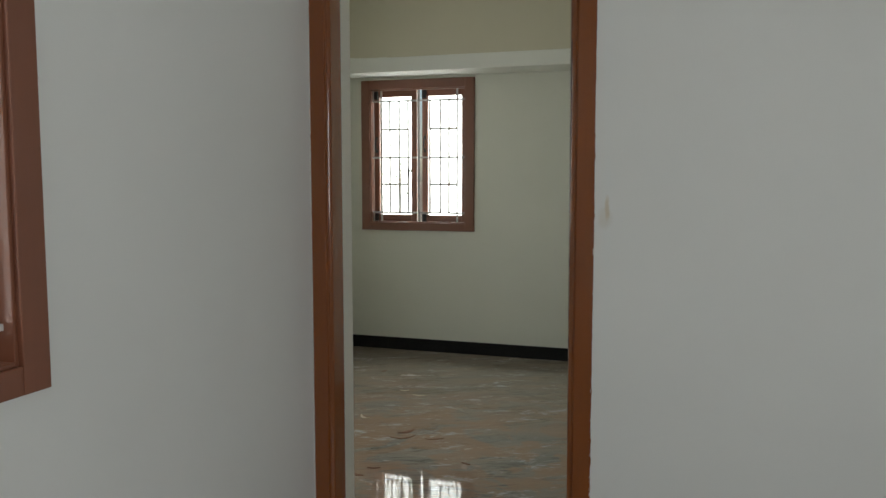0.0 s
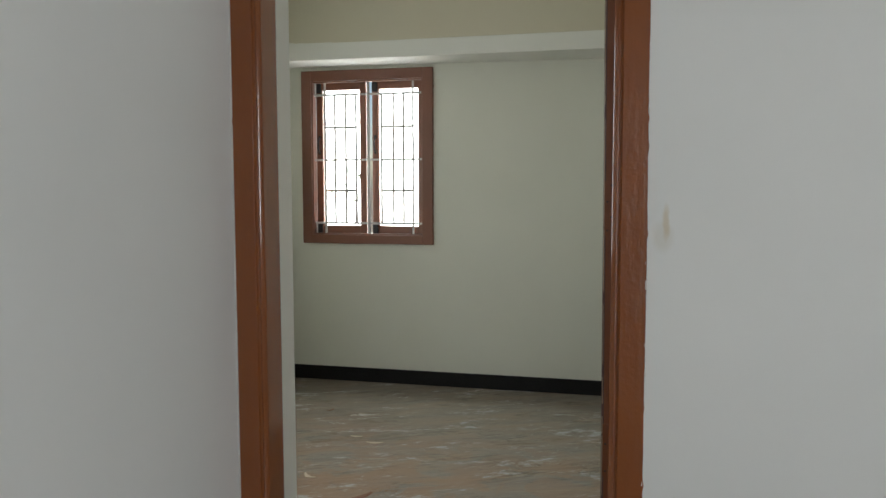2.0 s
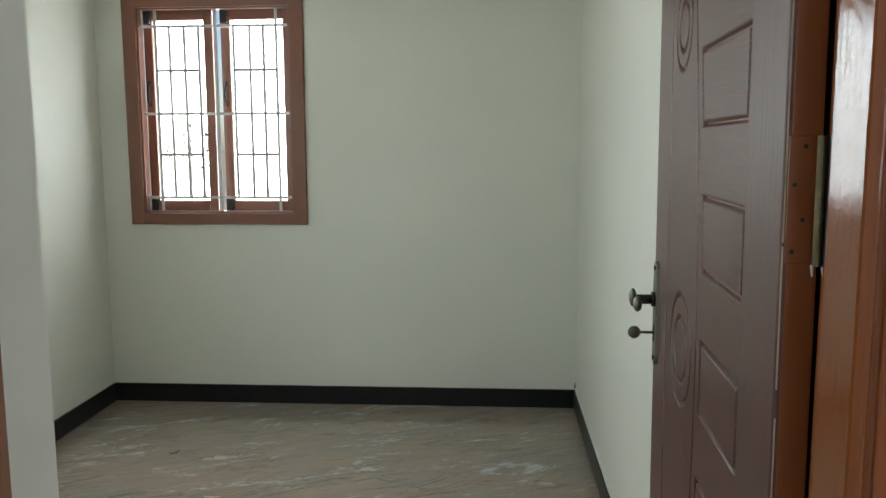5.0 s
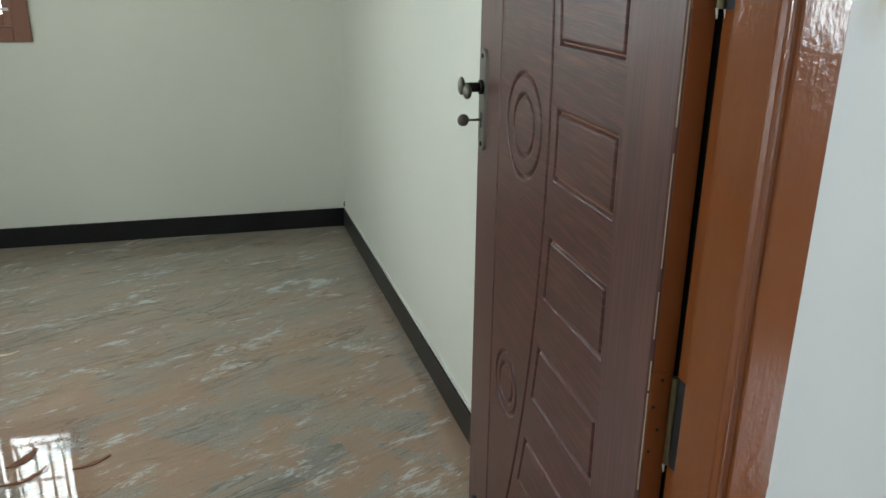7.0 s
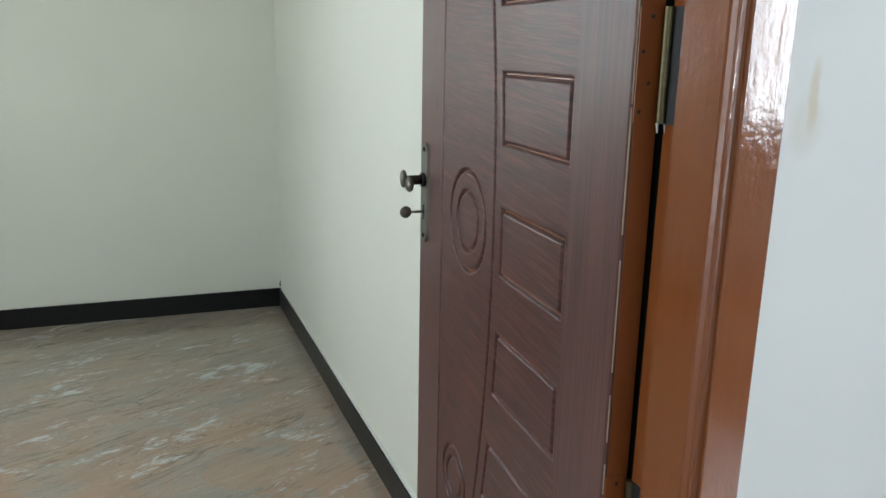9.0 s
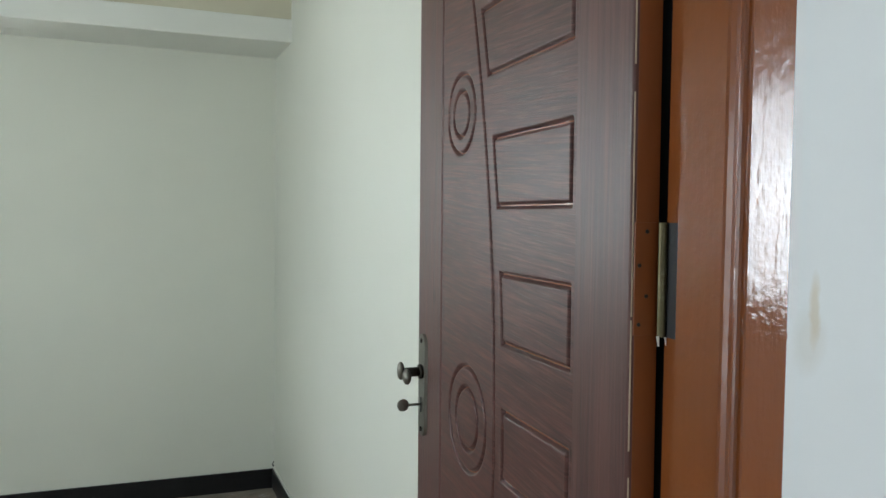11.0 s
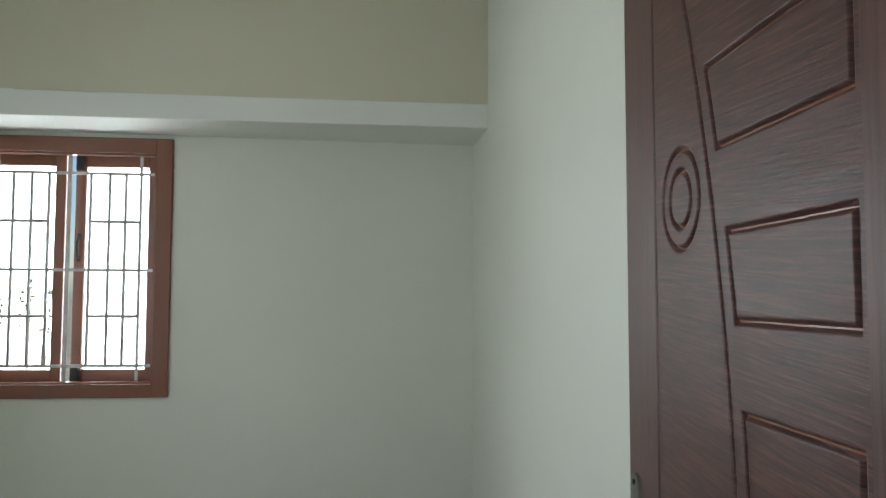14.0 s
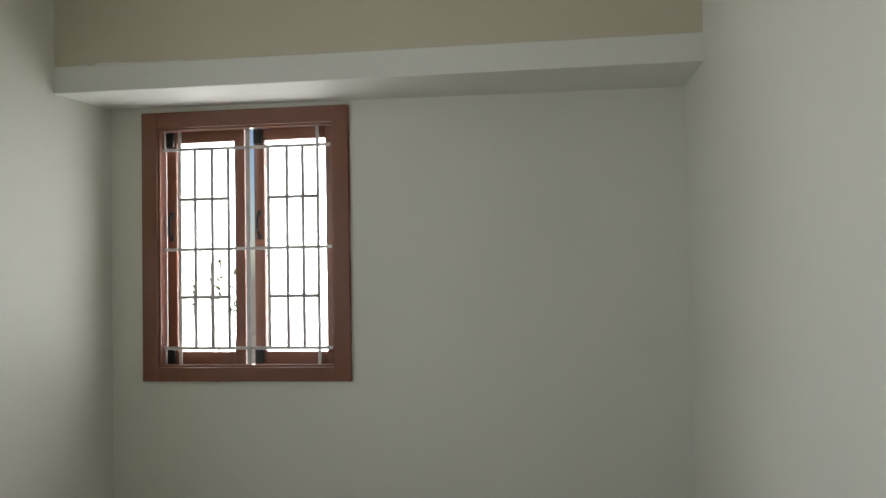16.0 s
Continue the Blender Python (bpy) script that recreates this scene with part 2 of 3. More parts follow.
EDGE_PAINT = enamel("leaf_edge_enamel", (0.27, 0.078, 0.021), 0.32, 0.1)
LAMINATE = door_laminate()
FLOOR = granite_floor()
SKIRT = black_granite()
STEEL = metal("lock_steel", (0.20, 0.19, 0.165), 0.34, (0.34, 0.33, 0.30))
DARK_STEEL = metal("dark_bronze", (0.045, 0.04, 0.036), 0.4, (0.12, 0.10, 0.08))
BRASS = metal("hinge_brass", (0.15, 0.13, 0.075), 0.38, (0.30, 0.27, 0.18))
GRILL_PAINT = plain("grill_paint", (0.72, 0.70, 0.69), 0.35)
BLACK_IRON = plain("black_iron", (0.02, 0.02, 0.022), 0.45)
# near-black that stands in for the shade in the gap behind the jamb
GAP_SHADE = plain("gap_shade_black", (0.006, 0.009, 0.010), 0.9, Specular_IOR_Level=0.1)
BARE_WHITE = plain("bare_filler", (0.75, 0.72, 0.66), 0.8)
SHAVING = plain("wood_shaving", (0.62, 0.50, 0.36), 0.7)
CHIP = plain("brown_chip", (0.22, 0.085, 0.035), 0.7)
SAWDUST = plain("sawdust", (0.36, 0.19, 0.09), 0.9, 0.6, 120)
LEAF = plain("shrub_leaf", (0.10, 0.16, 0.05), 0.5, 0.6, 15, Transmission_Weight=0.0)
BARK = plain("shrub_bark", (0.14, 0.11, 0.08), 0.8)
EARTH = plain("dry_earth", (0.36, 0.30, 0.22), 0.9, 0.7, 0.6)
GLASS = clear_glass()

# ---- building helpers ----


def mesh_of(name, bm, material, smooth=False):
    me = bpy.data.meshes.new(name)
    bm.normal_update()
    bm.to_mesh(me)
    bm.free()
    me.materials.append(material)
    if smooth:
        me.polygons.foreach_set("use_smooth", [True] * len(me.polygons))
    return me


def part(name, bm, material, parent=None, label="", smooth=False):
    ob = new(name, mesh_of(name, bm, material, smooth))
    ob.parent = parent
    return tagged(ob, label)


def empty(name, m, label, category, kind="", group=""):
    ob = new(name)
    ob.empty_display_size = 0.1
    ob.matrix_world = m
    return tagged(ob, label, category, group, kind)


def box(bm, x0, x1, y0, y1, z0, z1, bevel=0.0):
    m = Matrix.LocRotScale(((x0 + x1) / 2, (y0 + y1) / 2, (z0 + z1) / 2), None, (abs(x1 - x0), abs(y1 - y0), abs(z1 - z0)))
    made = bmesh.ops.create_cube(bm, size=1, matrix=m)["verts"]
    if bevel:
        edges = list({e for v in made for e in v.link_edges})
        bmesh.ops.bevel(bm, geom=edges, offset=bevel, segments=2, profile=0.5, affect="EDGES")
    return bm


def boxes(*rows, bevel=0.0):
    bm = bmesh.new()
    for r in rows:
        box(bm, *r, bevel=bevel)
    return bm


def rod(bm, a, b, r, sides=10, r2=None):
    a, b = Vector(a), Vector(b)
    turn = (b - a).to_track_quat("Z", "Y").to_matrix().to_4x4()
    m = Matrix.Translation((a + b) / 2) @ turn
    bmesh.ops.create_cone(bm, cap_ends=True, segments=sides, radius1=r, radius2=r if r2 is None else r2, depth=(b - a).length, matrix=m)
    return bm


def prism(bm, outline, z0, z1):
    """A closed outline in x, y drawn up from z0 to z1."""
    low = [bm.verts.new((x, y, z0)) for x, y in outline]
    top = [bm.verts.new((x, y, z1)) for x, y in outline]
    k = len(outline)
    for i in range(k):
        bm.faces.new((low[i], low[(i + 1) % k], top[(i + 1) % k], top[i]))
    bm.faces.new(low[::-1])
    bm.faces.new(top)
    bmesh.ops.recalc_face_normals(bm, faces=bm.faces)
    return bm


def structure(name, bm, material, label, category):
    return tagged(part(name, bm, material), label, category, kind="structure")


# ---- the shell ----
# bedroom: x -2.40..0, y 2.95..6.0; hall: x -0.996..2.6, y -2.6..2.7155
TOP = 2.95
LW = -2.40
structure("floor", boxes((-2.61, 0.21, 2.7155, 6.21, -0.12, 0.0), (-1.206, 2.81, -2.81, 2.7155, -0.12, 0.0)), FLOOR, "polished tan and grey streaked granite floor with brown dust", "floor")
structure("ceiling", boxes((-2.61, 0.21, 2.7155, 6.21, TOP, TOP + 0.12), (-1.206, 2.81, -2.81, 2.7155, TOP, TOP + 0.12)), CEILING_PAINT, "plain white painted ceiling slab", "ceiling")
WX0, WX1, WZ0, WZ1 = -2.248, -1.357, 0.935, 2.063
structure("wall_window", boxes((-2.61, WX0, 6.0, 6.21, 0, TOP), (WX1, 0.21, 6.0, 6.21, 0, TOP), (WX0, WX1, 6.0, 6.21, 0, WZ0), (WX0, WX1, 6.0, 6.21, WZ1, TOP)),
          ROOM_PAINT, "pale cream-green painted bedroom wall around the window", "wall")
# the opening at y 3.3..4.5 is never in view, added for the fill lamp
structure("wall_bedroom_left", boxes((-2.61, LW, 2.95, 3.3, 0, TOP), (-2.61, LW, 4.5, 6.0, 0, TOP), (-2.61, LW, 3.3, 4.5, 0, 0.93), (-2.61, LW, 3.3, 4.5, 2.07, TOP)),
          ROOM_PAINT, "pale cream-green painted plaster bedroom wall", "wall")
structure("wall_bedroom_right", boxes((0, 0.21, 2.95, 6.0, 0, TOP)), ROOM_PAINT, "pale cream-green painted wall behind the open door", "wall")
structure("wall_door_bedroom_side", boxes((-2.61, -0.951, 2.822, 2.95, 0, TOP), (-0.085, 0.21, 2.822, 2.95, 0, TOP), (-0.951, -0.085, 2.822, 2.95, 2.08, TOP)),
          ROOM_PAINT, "painted plaster wall and reveal around the bedroom doorway", "wall")
structure("wall_door", boxes((-2.61, -0.989, 2.7155, 2.822, 0, TOP), (-0.042, 2.81, 2.7155, 2.822, 0, TOP), (-0.989, -0.042, 2.7155, 2.822, 2.11, TOP)),
          HALL_PAINT, "white painted hall wall around the doorway, with a yellowish drip stain", "wall")
HW = -0.996
HY0, HY1, HZ0, HZ1 = 0.647, 1.538, 0.914, 2.042
structure("wall_hall_left", boxes((HW - 0.21, HW, -2.6, HY0, 0, TOP), (HW - 0.21, HW, HY1, 2.7155, 0, TOP), (HW - 0.21, HW, HY0, HY1, 0, HZ0), (HW - 0.21, HW, HY0, HY1, HZ1, TOP)),
          HALL_PAINT, "white painted hall wall around a window", "wall")
structure("wall_hall_right", boxes((2.6, 2.81, -2.6, -0.6, 0, TOP), (2.6, 2.81, 0.4, 2.7155, 0, TOP), (2.6, 2.81, -0.6, 0.4, 0, 0.93), (2.6, 2.81, -0.6, 0.4, 2.07, TOP)),
          HALL_PAINT, "plain white painted hall wall with an opening", "wall")
structure("wall_hall_back", boxes((HW - 0.21, 0.35, -2.81, -2.6, 0, TOP), (1.45, 2.81, -2.81, -2.6, 0, TOP), (0.35, 1.45, -2.81, -2.6, 2.1, TOP)),
          HALL_PAINT, "plain white painted hall wall with an entrance opening", "wall")

# shelf slab along the window wall, cast a little out of level, and the wall that stands on it
SLAB = {LW: (5.593, 2.073, 2.174, 2.095), 0: (5.603, 2.077, 2.178, 2.079)}


def slab_front(x):
    """Front y, low z, top z and low z at the back of the slab at x."""
    f = (x - LW) / -LW
    return [a + (b - a) * f for a, b in zip(SLAB[LW], SLAB[0])]


def hexahedron(corners):
    """Eight corners: four round the low side, then the four over them."""
    bm = bmesh.new()
    v = [bm.verts.new(c) for c in corners]
    for q in ((0, 1, 2, 3), (4, 5, 6, 7), (0, 1, 5, 4), (1, 2, 6, 5), (2, 3, 7, 6), (3, 0, 4, 7)):
        bm.faces.new([v[i] for i in q])
    bmesh.ops.recalc_face_normals(bm, faces=bm.faces)
    return bm


(YL, LOL, TL, BL), (YR, LOR, TR, BR) = slab_front(LW), slab_front(0)
slab = hexahedron(((LW, YL, LOL), (0, YR, LOR), (0, 6.0, BR), (LW, 6.0, BL), (LW, YL, TL), (0, YR, TR), (0, 6.0, TR), (LW, 6.0, TL)))
bmesh.ops.bevel(slab, geom=[e for e in slab.edges if all(v.co.y < 5.7 for v in e.verts) and abs(e.verts[0].co.x - e.verts[1].co.x) > 1], offset=0.004, segments=2, profile=0.5, affect="EDGES")
structure("shelf_slab", slab, BAND_PAINT, "whitish plastered shelf slab running above the bedroom window", "shelf")
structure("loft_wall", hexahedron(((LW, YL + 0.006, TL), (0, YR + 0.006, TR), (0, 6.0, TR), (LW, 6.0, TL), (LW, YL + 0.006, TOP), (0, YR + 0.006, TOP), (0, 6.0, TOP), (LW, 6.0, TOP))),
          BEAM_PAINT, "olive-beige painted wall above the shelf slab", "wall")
smear = bmesh.new()
for x0, x1, h in ((0.004, 0.10, 0.002), (0.10, 0.14, 0.006), (0.17, 0.27, 0.009), (0.27, 0.34, 0.005), (0.34, 0.52, 0.003)):
    y, _, z, _ = slab_front(LW + (x0 + x1) / 2)
    box(smear, LW + x0, LW + x1, y + 0.001, y + 0.012, z - 0.004, z + h)
structure("trim_paint_smear", smear, BAND_PAINT, "uneven pale paint smear along the shelf edge", "trim")

# black skirting round the bedroom
SK, TH = 0.094, 0.011
structure("baseboard_window_wall", boxes((LW, 0, 6.0 - TH, 6.0, 0, SK), bevel=0.0015), SKIRT, "black polished granite skirting under the window", "skirting")
structure("baseboard_left", boxes((LW, LW + TH, 2.95, 6.0 - TH, 0, SK), bevel=0.0015), SKIRT, "black polished granite skirting along the bedroom wall", "skirting")
structure("baseboard_right", boxes((-TH, 0, 2.95, 6.0 - TH, 0, SK), bevel=0.0015), SKIRT, "black polished granite skirting behind the door", "skirting")
structure("trim", boxes((-0.006, 0, 2.95, 6.0 - TH, SK, SK + 0.012)), BAND_PAINT, "pale cement joint along the top of the skirting", "trim")

chip = bmesh.new()
for dx, dz, r in ((-0.004, 0.012, 0.004), (-0.007, 0.020, 0.003), (-0.003, 0.030, 0.003)):
    bmesh.ops.create_uvsphere(chip, u_segments=7, v_segments=5, radius=1, matrix=Matrix.LocRotScale((dx, 5.9985, SK + dz), None, (r, 0.002, r * 1.6)))
structure("trim_corner_chip", chip, BLACK_IRON, "dark chip in the corner above the skirting", "trim")

# ---- door frame ----
PROFILE = ((0, 0.0), (0.0510, 0.0), (0.0526, 0.0016), (0.0532, 0.0052), (0.0552, 0.0078), (0.0578, 0.0086), (0.0594, 0.0070), (0.0614, 0.0068), (0.0640, 0.0088), (0.0668, 0.0096),
           (0.0696, 0.0104), (0.0712, 0.0130), (0.0720, 0.0790), (0.0705, 0.0810), (0.0615, 0.0810), (0.0615, 0.1110), (0, 0.1110))
FY, FX0, FX1, FZ = 2.711, -0.989, -0.042, 2.11
door_frame = empty("door_frame", pose(0, 0, 0), "glossy orange-brown enamelled wooden door frame with beaded edge", "door frame", "structure")
part("jamb", prism(bmesh.new(), [(FX0 + s, FY + d) for s, d in PROFILE], 0.0, FZ - 0.072), FRAME_PAINT, door_frame)
part("jamb", prism(bmesh.new(), [(FX1 - s, FY + d) for s, d in PROFILE], 0.0, FZ - 0.072), FRAME_PAINT, door_frame)
head = bmesh.new()
prism(head, [(FY + d, -s) for s, d in PROFILE], FX0, FX1)
for v in head.verts:
    a, s, x = v.co
    v.co = (x, a, FZ + s)
bmesh.ops.recalc_face_normals(head, faces=head.faces)
part("head", head, FRAME_PAINT, door_frame)
# added strip: the gap's darkness is put into its colour, no real seal
part("gap_shade_strip", boxes((-0.0930, -0.0854, 2.8230, 2.915, 0.002, 2.045)), GAP_SHADE, door_frame, "blue-black strip added as shade in the gap behind the jamb")


def bleed(name, parent, material, place, length, along, seed, width=0.005):
    """A thin uneven lip of paint where brushwork ran over on to the plaster; place(t, w) gives x, y, z at t along the edge, w beyond it."""
    rng = random.Random(seed)
    bm = bmesh.new()
    n = int(length / 0.012)
    pts = []
    w = width * 0.4
    for k in range(n + 1):
        w = min(max(w + rng.uniform(-0.5, 0.5) * width * 0.5, 0.0004), width)
        pts.append((k * length / n, w * (1 + 0.8 * (rng.random() < 0.05))))
    inner = [bm.verts.new(place(t, -0.002)) for t, _ in pts]
    outer = [bm.verts.new(place(t, w)) for t, w in pts]
    for k in range(n):
        bm.faces.new((inner[k], inner[k + 1], outer[k + 1], outer[k]))
    made = bmesh.ops.extrude_face_region(bm, geom=list(bm.faces))["geom"]
    for v in made:
        if isinstance(v, bmesh.types.BMVert):
            v.co += Vector(along) * 0.0008
    bmesh.ops.recalc_face_normals(bm, faces=bm.faces)
    return part(name, bm, material, parent)


bleed("paint_edge", door_frame, FRAME_PAINT, lambda t, w: (FX1 + w, 2.7153, t), FZ, (0, -1, 0), 3, 0.0026)
bleed("paint_edge", door_frame, FRAME_PAINT, lambda t, w: (FX0 - w, 2.7153, t), FZ, (0, -1, 0), 5, 0.002)
spots = bmesh.new()
rng = random.Random(12)
for k in range(26):
    z, w = rng.uniform(0.3, 2.0), rng.uniform(0.001, 0.003)
    bmesh.ops.create_uvsphere(spots, u_segments=6, v_segments=4, radius=1, matrix=Matrix.LocRotScale((FX1 + rng.uniform(-0.002, 0.004), 2.7147, z), None, (w, 0.0008, w * rng.uniform(1, 4))))
part("flaked_spots", spots, BARE_WHITE, door_frame, "small white flaked spots along the frame edge")
blot = bmesh.new()
bmesh.ops.create_uvsphere(blot, u_segments=8, v_segments=5, radius=1, matrix=Matrix.LocRotScale((-0.9505, 2.862, 0.225), None, (0.0008, 0.006, 0.009)))
part("blot", blot, BLACK_IRON, door_frame, "black blot on the plaster reveal")

# ---- door leaf, standing open against the side wall ----
LEAF_W, LEAF_H, LEAF_T, GAP = 0.804, 2.035, 0.0355, 0.010
door = empty("door_1", pose(-0.1305, 2.840, 0, -0.3, 0, 87.1), "open dark reddish-brown wooden door with carved grooves and circles", "door", "structure")
part("core", boxes((0.0, LEAF_W, -LEAF_T, -0.006, GAP, GAP + LEAF_H), bevel=0.001), EDGE_PAINT, door, "orange-brown painted door edge")


def carved_skin():
    """The moulded front of the leaf: a fine sheet with grooves pressed into it."""
    step = 0.002
    nu, nz = int(LEAF_W / step) + 1, int(LEAF_H / step) + 1
    u, z = np.meshgrid(np.linspace(0, LEAF_W, nu), np.linspace(GAP, GAP + LEAF_H, nz))
    mid = 0.984
    bow = 0.22 * (z - 0.98) ** 2
    far = np.full_like(u, 9.0)
    for k in range(-4, 5):
        zc = mid + 0.2095 * k
        d = np.maximum(np.maximum(np.abs(z - zc) - 0.0525, 0.141 - u), u - (0.354 + bow))
        far = np.minimum(far, np.abs(d))
    d = np.maximum(np.maximum(u - 0.657, (0.388 + bow) - u), np.abs(z - mid) - 0.945)
    far = np.minimum(far, np.abs(d))
    for cu, cz, r in ((0.514, 0.987, (0.0895, 0.053)), (0.554, 1.511, (0.068, 0.039)), (0.553, 0.462, (0.064, 0.040))):
        rr = np.hypot(u - cu, z - cz)
        for radius in r:
            far = np.minimum(far, np.abs(rr - radius))
    depth = 0.0075 * np.clip(1 - far / 0.0044, 0, 1) ** 0.75
    rim = np.minimum(np.minimum(u, LEAF_W - u), np.minimum(z - GAP, GAP + LEAF_H - z))
    depth = depth + 0.003 * np.clip(1 - rim / 0.002, 0, 1)
    co = np.stack((u, -depth, z), -1).reshape(-1, 3)
    i = np.arange(nu * nz).reshape(nz, nu)
    quads = np.stack((i[:-1, :-1], i[1:, :-1], i[1:, 1:], i[:-1, 1:]), -1).reshape(-1, 4)
    me = bpy.data.meshes.new("skin")
    me.vertices.add(len(co))
    me.vertices.foreach_set("co", co.ravel())
    me.loops.add(quads.size)
    me.loops.foreach_set("vertex_index", quads.ravel())
    me.polygons.add(len(quads))
    me.polygons.foreach_set("loop_start", np.arange(0, quads.size, 4))
    me.polygons.foreach_set("use_smooth", np.ones(len(quads), bool))
    me.update(calc_edges=True)
    me.materials.append(LAMINATE)
    return me


skin = new("skin", carved_skin())
skin.parent = door
tagged(skin, "dark mahogany-print moulded door skin with grooved panels")
rim = boxes((0, 0.003, -0.0062, -0.003, GAP, GAP + LEAF_H), (LEAF_W - 0.003, LEAF_W, -0.0062, -0.003, GAP, GAP + LEAF_H))
part("lipping", rim, LAMINATE, door)
# bare filler where the lipping is chipped
chips = bmesh.new()
rng = random.Random(4)
z = 0.02
while z < 2.03:
    h = rng.uniform(0.03, 0.16)
    box(chips, -0.0003, 0.0004 + 0.0009 * rng.random() ** 2, -0.0032, -0.0020 + 0.0004 * rng.random(), z, min(z + h, 2.04))
    z += h + rng.choice((0.0, 0.004, 0.03))
part("chipped_edge", chips, SHAVING, door, "pale raw wood showing along the edge")
bare = bmesh.new()
box(bare, LEAF_W - 0.003, LEAF_W + 0.0006, -0.016, -0.002, 0.03, 0.11)
part("chip", bare, BARE_WHITE, door, "bare white patch where the veneer broke off")


def pill(bm, u0, u1, y0, y1, z0, z1):
    """An upright plate with round ends."""
    r = (u1 - u0) / 2
    c = (u0 + u1) / 2
    ring = [(c + r * math.cos(a), z1 - r + r * math.sin(a)) for a in np.linspace(0, math.pi, 9)]
    ring += [(c + r * math.cos(a), z0 + r + r * math.sin(a)) for a in np.linspace(math.pi, 2 * math.pi, 9)]
    a = [bm.verts.new((x, y0, z)) for x, z in ring]
    b = [bm.verts.new((x + (c - x) * 0.1, y1, z)) for x, z in ring]
    for i in range(len(ring)):
        bm.faces.new((a[i], a[(i + 1) % len(ring)], b[(i + 1) % len(ring)], b[i]))
    bm.faces.new(a)
    bm.faces.new(b)
    bmesh.ops.recalc_face_normals(bm, faces=bm.faces)
    return bm


LU = 0.762
plate = part("lock_plate", pill(bmesh.new(), LU - 0.023, LU + 0.023, -0.001, 0.006, 0.892, 1.098), STEEL, door, "worn steel lock plate")
for z in (0.906, 1.084):
    part("screw", rod(bmesh.new(), (LU, 0.006, z), (LU, 0.0085, z), 0.0045), DARK_STEEL, plate)
part("keyhole", boxes((LU - 0.0025, LU + 0.0025, 0.0065, 0.0078, 0.940, 0.970)), BLACK_IRON, plate)
stem = rod(bmesh.new(), (LU, 0.006, 1.022), (LU, 0.040, 1.022), 0.0095, 14)
rod(stem, (LU, 0.006, 1.022), (LU, 0.012, 1.022), 0.0145, 16)
lever = part("door_handle", stem, DARK_STEEL, door, "dark bronze lever handle with steel grip", True)
grip = bmesh.new()
for cu, cy, cz, ru, ry, rz in ((LU + 0.008, 0.047, 1.024, 0.010, 0.0075, 0.0185), (LU - 0.012, 0.040, 1.015, 0.016, 0.0085, 0.0155)):
    m = Matrix.LocRotScale((cu, cy, cz), None, (ru, ry, rz))
    bmesh.ops.create_uvsphere(grip, u_segments=14, v_segments=8, radius=1, matrix=m)
part("grip", grip, STEEL, lever, "satin steel grip", True)
key = bmesh.new()
rod(key, (LU, 0.006, 0.956), (LU, 0.034, 0.956), 0.0026)
bmesh.ops.create_uvsphere(key, u_segments=14, v_segments=8, radius=1, matrix=Matrix.LocRotScale((LU, 0.044, 0.956), None, (0.004, 0.0125, 0.0125)))
part("key", key, STEEL, door, "steel key left in the lock", True)


def hinge(z):
    h = 0.124
    plate = part("hinge", boxes((-0.0022, 0.0, -0.0315, -0.004, z, z + h), bevel=0.0006), EDGE_PAINT, door, "painted steel butt hinge")
    pin = bmesh.new()
    rod(pin, (-0.0165, -0.0300, z), (-0.0165, -0.0300, z + h), 0.0044, 14)
    for k in range(5):
        rod(pin, (-0.0165, -0.0300, z + h / 5 * k + 0.0003), (-0.0165, -0.0300, z + h / 5 * (k + 1) - 0.0003), 0.0050, 14)
    part("knuckle", pin, BRASS, plate, "dull brass hinge barrel")
    tips = bmesh.new()
    for y in (-0.035, -0.025):
        rod(tips, (-0.019, y, z - 0.010), (-0.018, y * 0.98, z + 0.001), 0.0008, 7, 0.0019)
    part("paint_drip", tips, BARE_WHITE, plate, "white paint drips")
    for y, dz in ((-0.010, 0.012), (-0.019, 0.043), (-0.010, 0.077), (-0.019, 0.114)):
        part("screw", rod(bmesh.new(), (-0.0021, y, z + dz), (-0.0032, y, z + dz), 0.0023, 8), BLACK_IRON, plate)
    part("hinge_plate", boxes((-0.1050, -0.1033, 2.796, 2.8215, z, z + h)), BLACK_IRON, door_frame, "dark hinge plate let into the frame")


for z in (0.083, 0.644, 1.205, 1.766):
    hinge(z)

stopper = bmesh.new()
rod(stopper, (0.742, -0.001, 0.042), (0.742, 0.008, 0.042), 0.016, 16)
rod(stopper, (0.742, 0.006, 0.042), (0.742, 0.060, 0.036), 0.0055, 10)
part("stopper", stopper, BLACK_IRON, door, "black metal door stopper rod", True)
part("rubber_tip", rod(bmesh.new(), (0.742, 0.058, 0.036), (0.742, 0.092, 0.032), 0.0125, 16), BLACK_IRON, door, "black rubber stopper tip", True)

# ---- windows ----


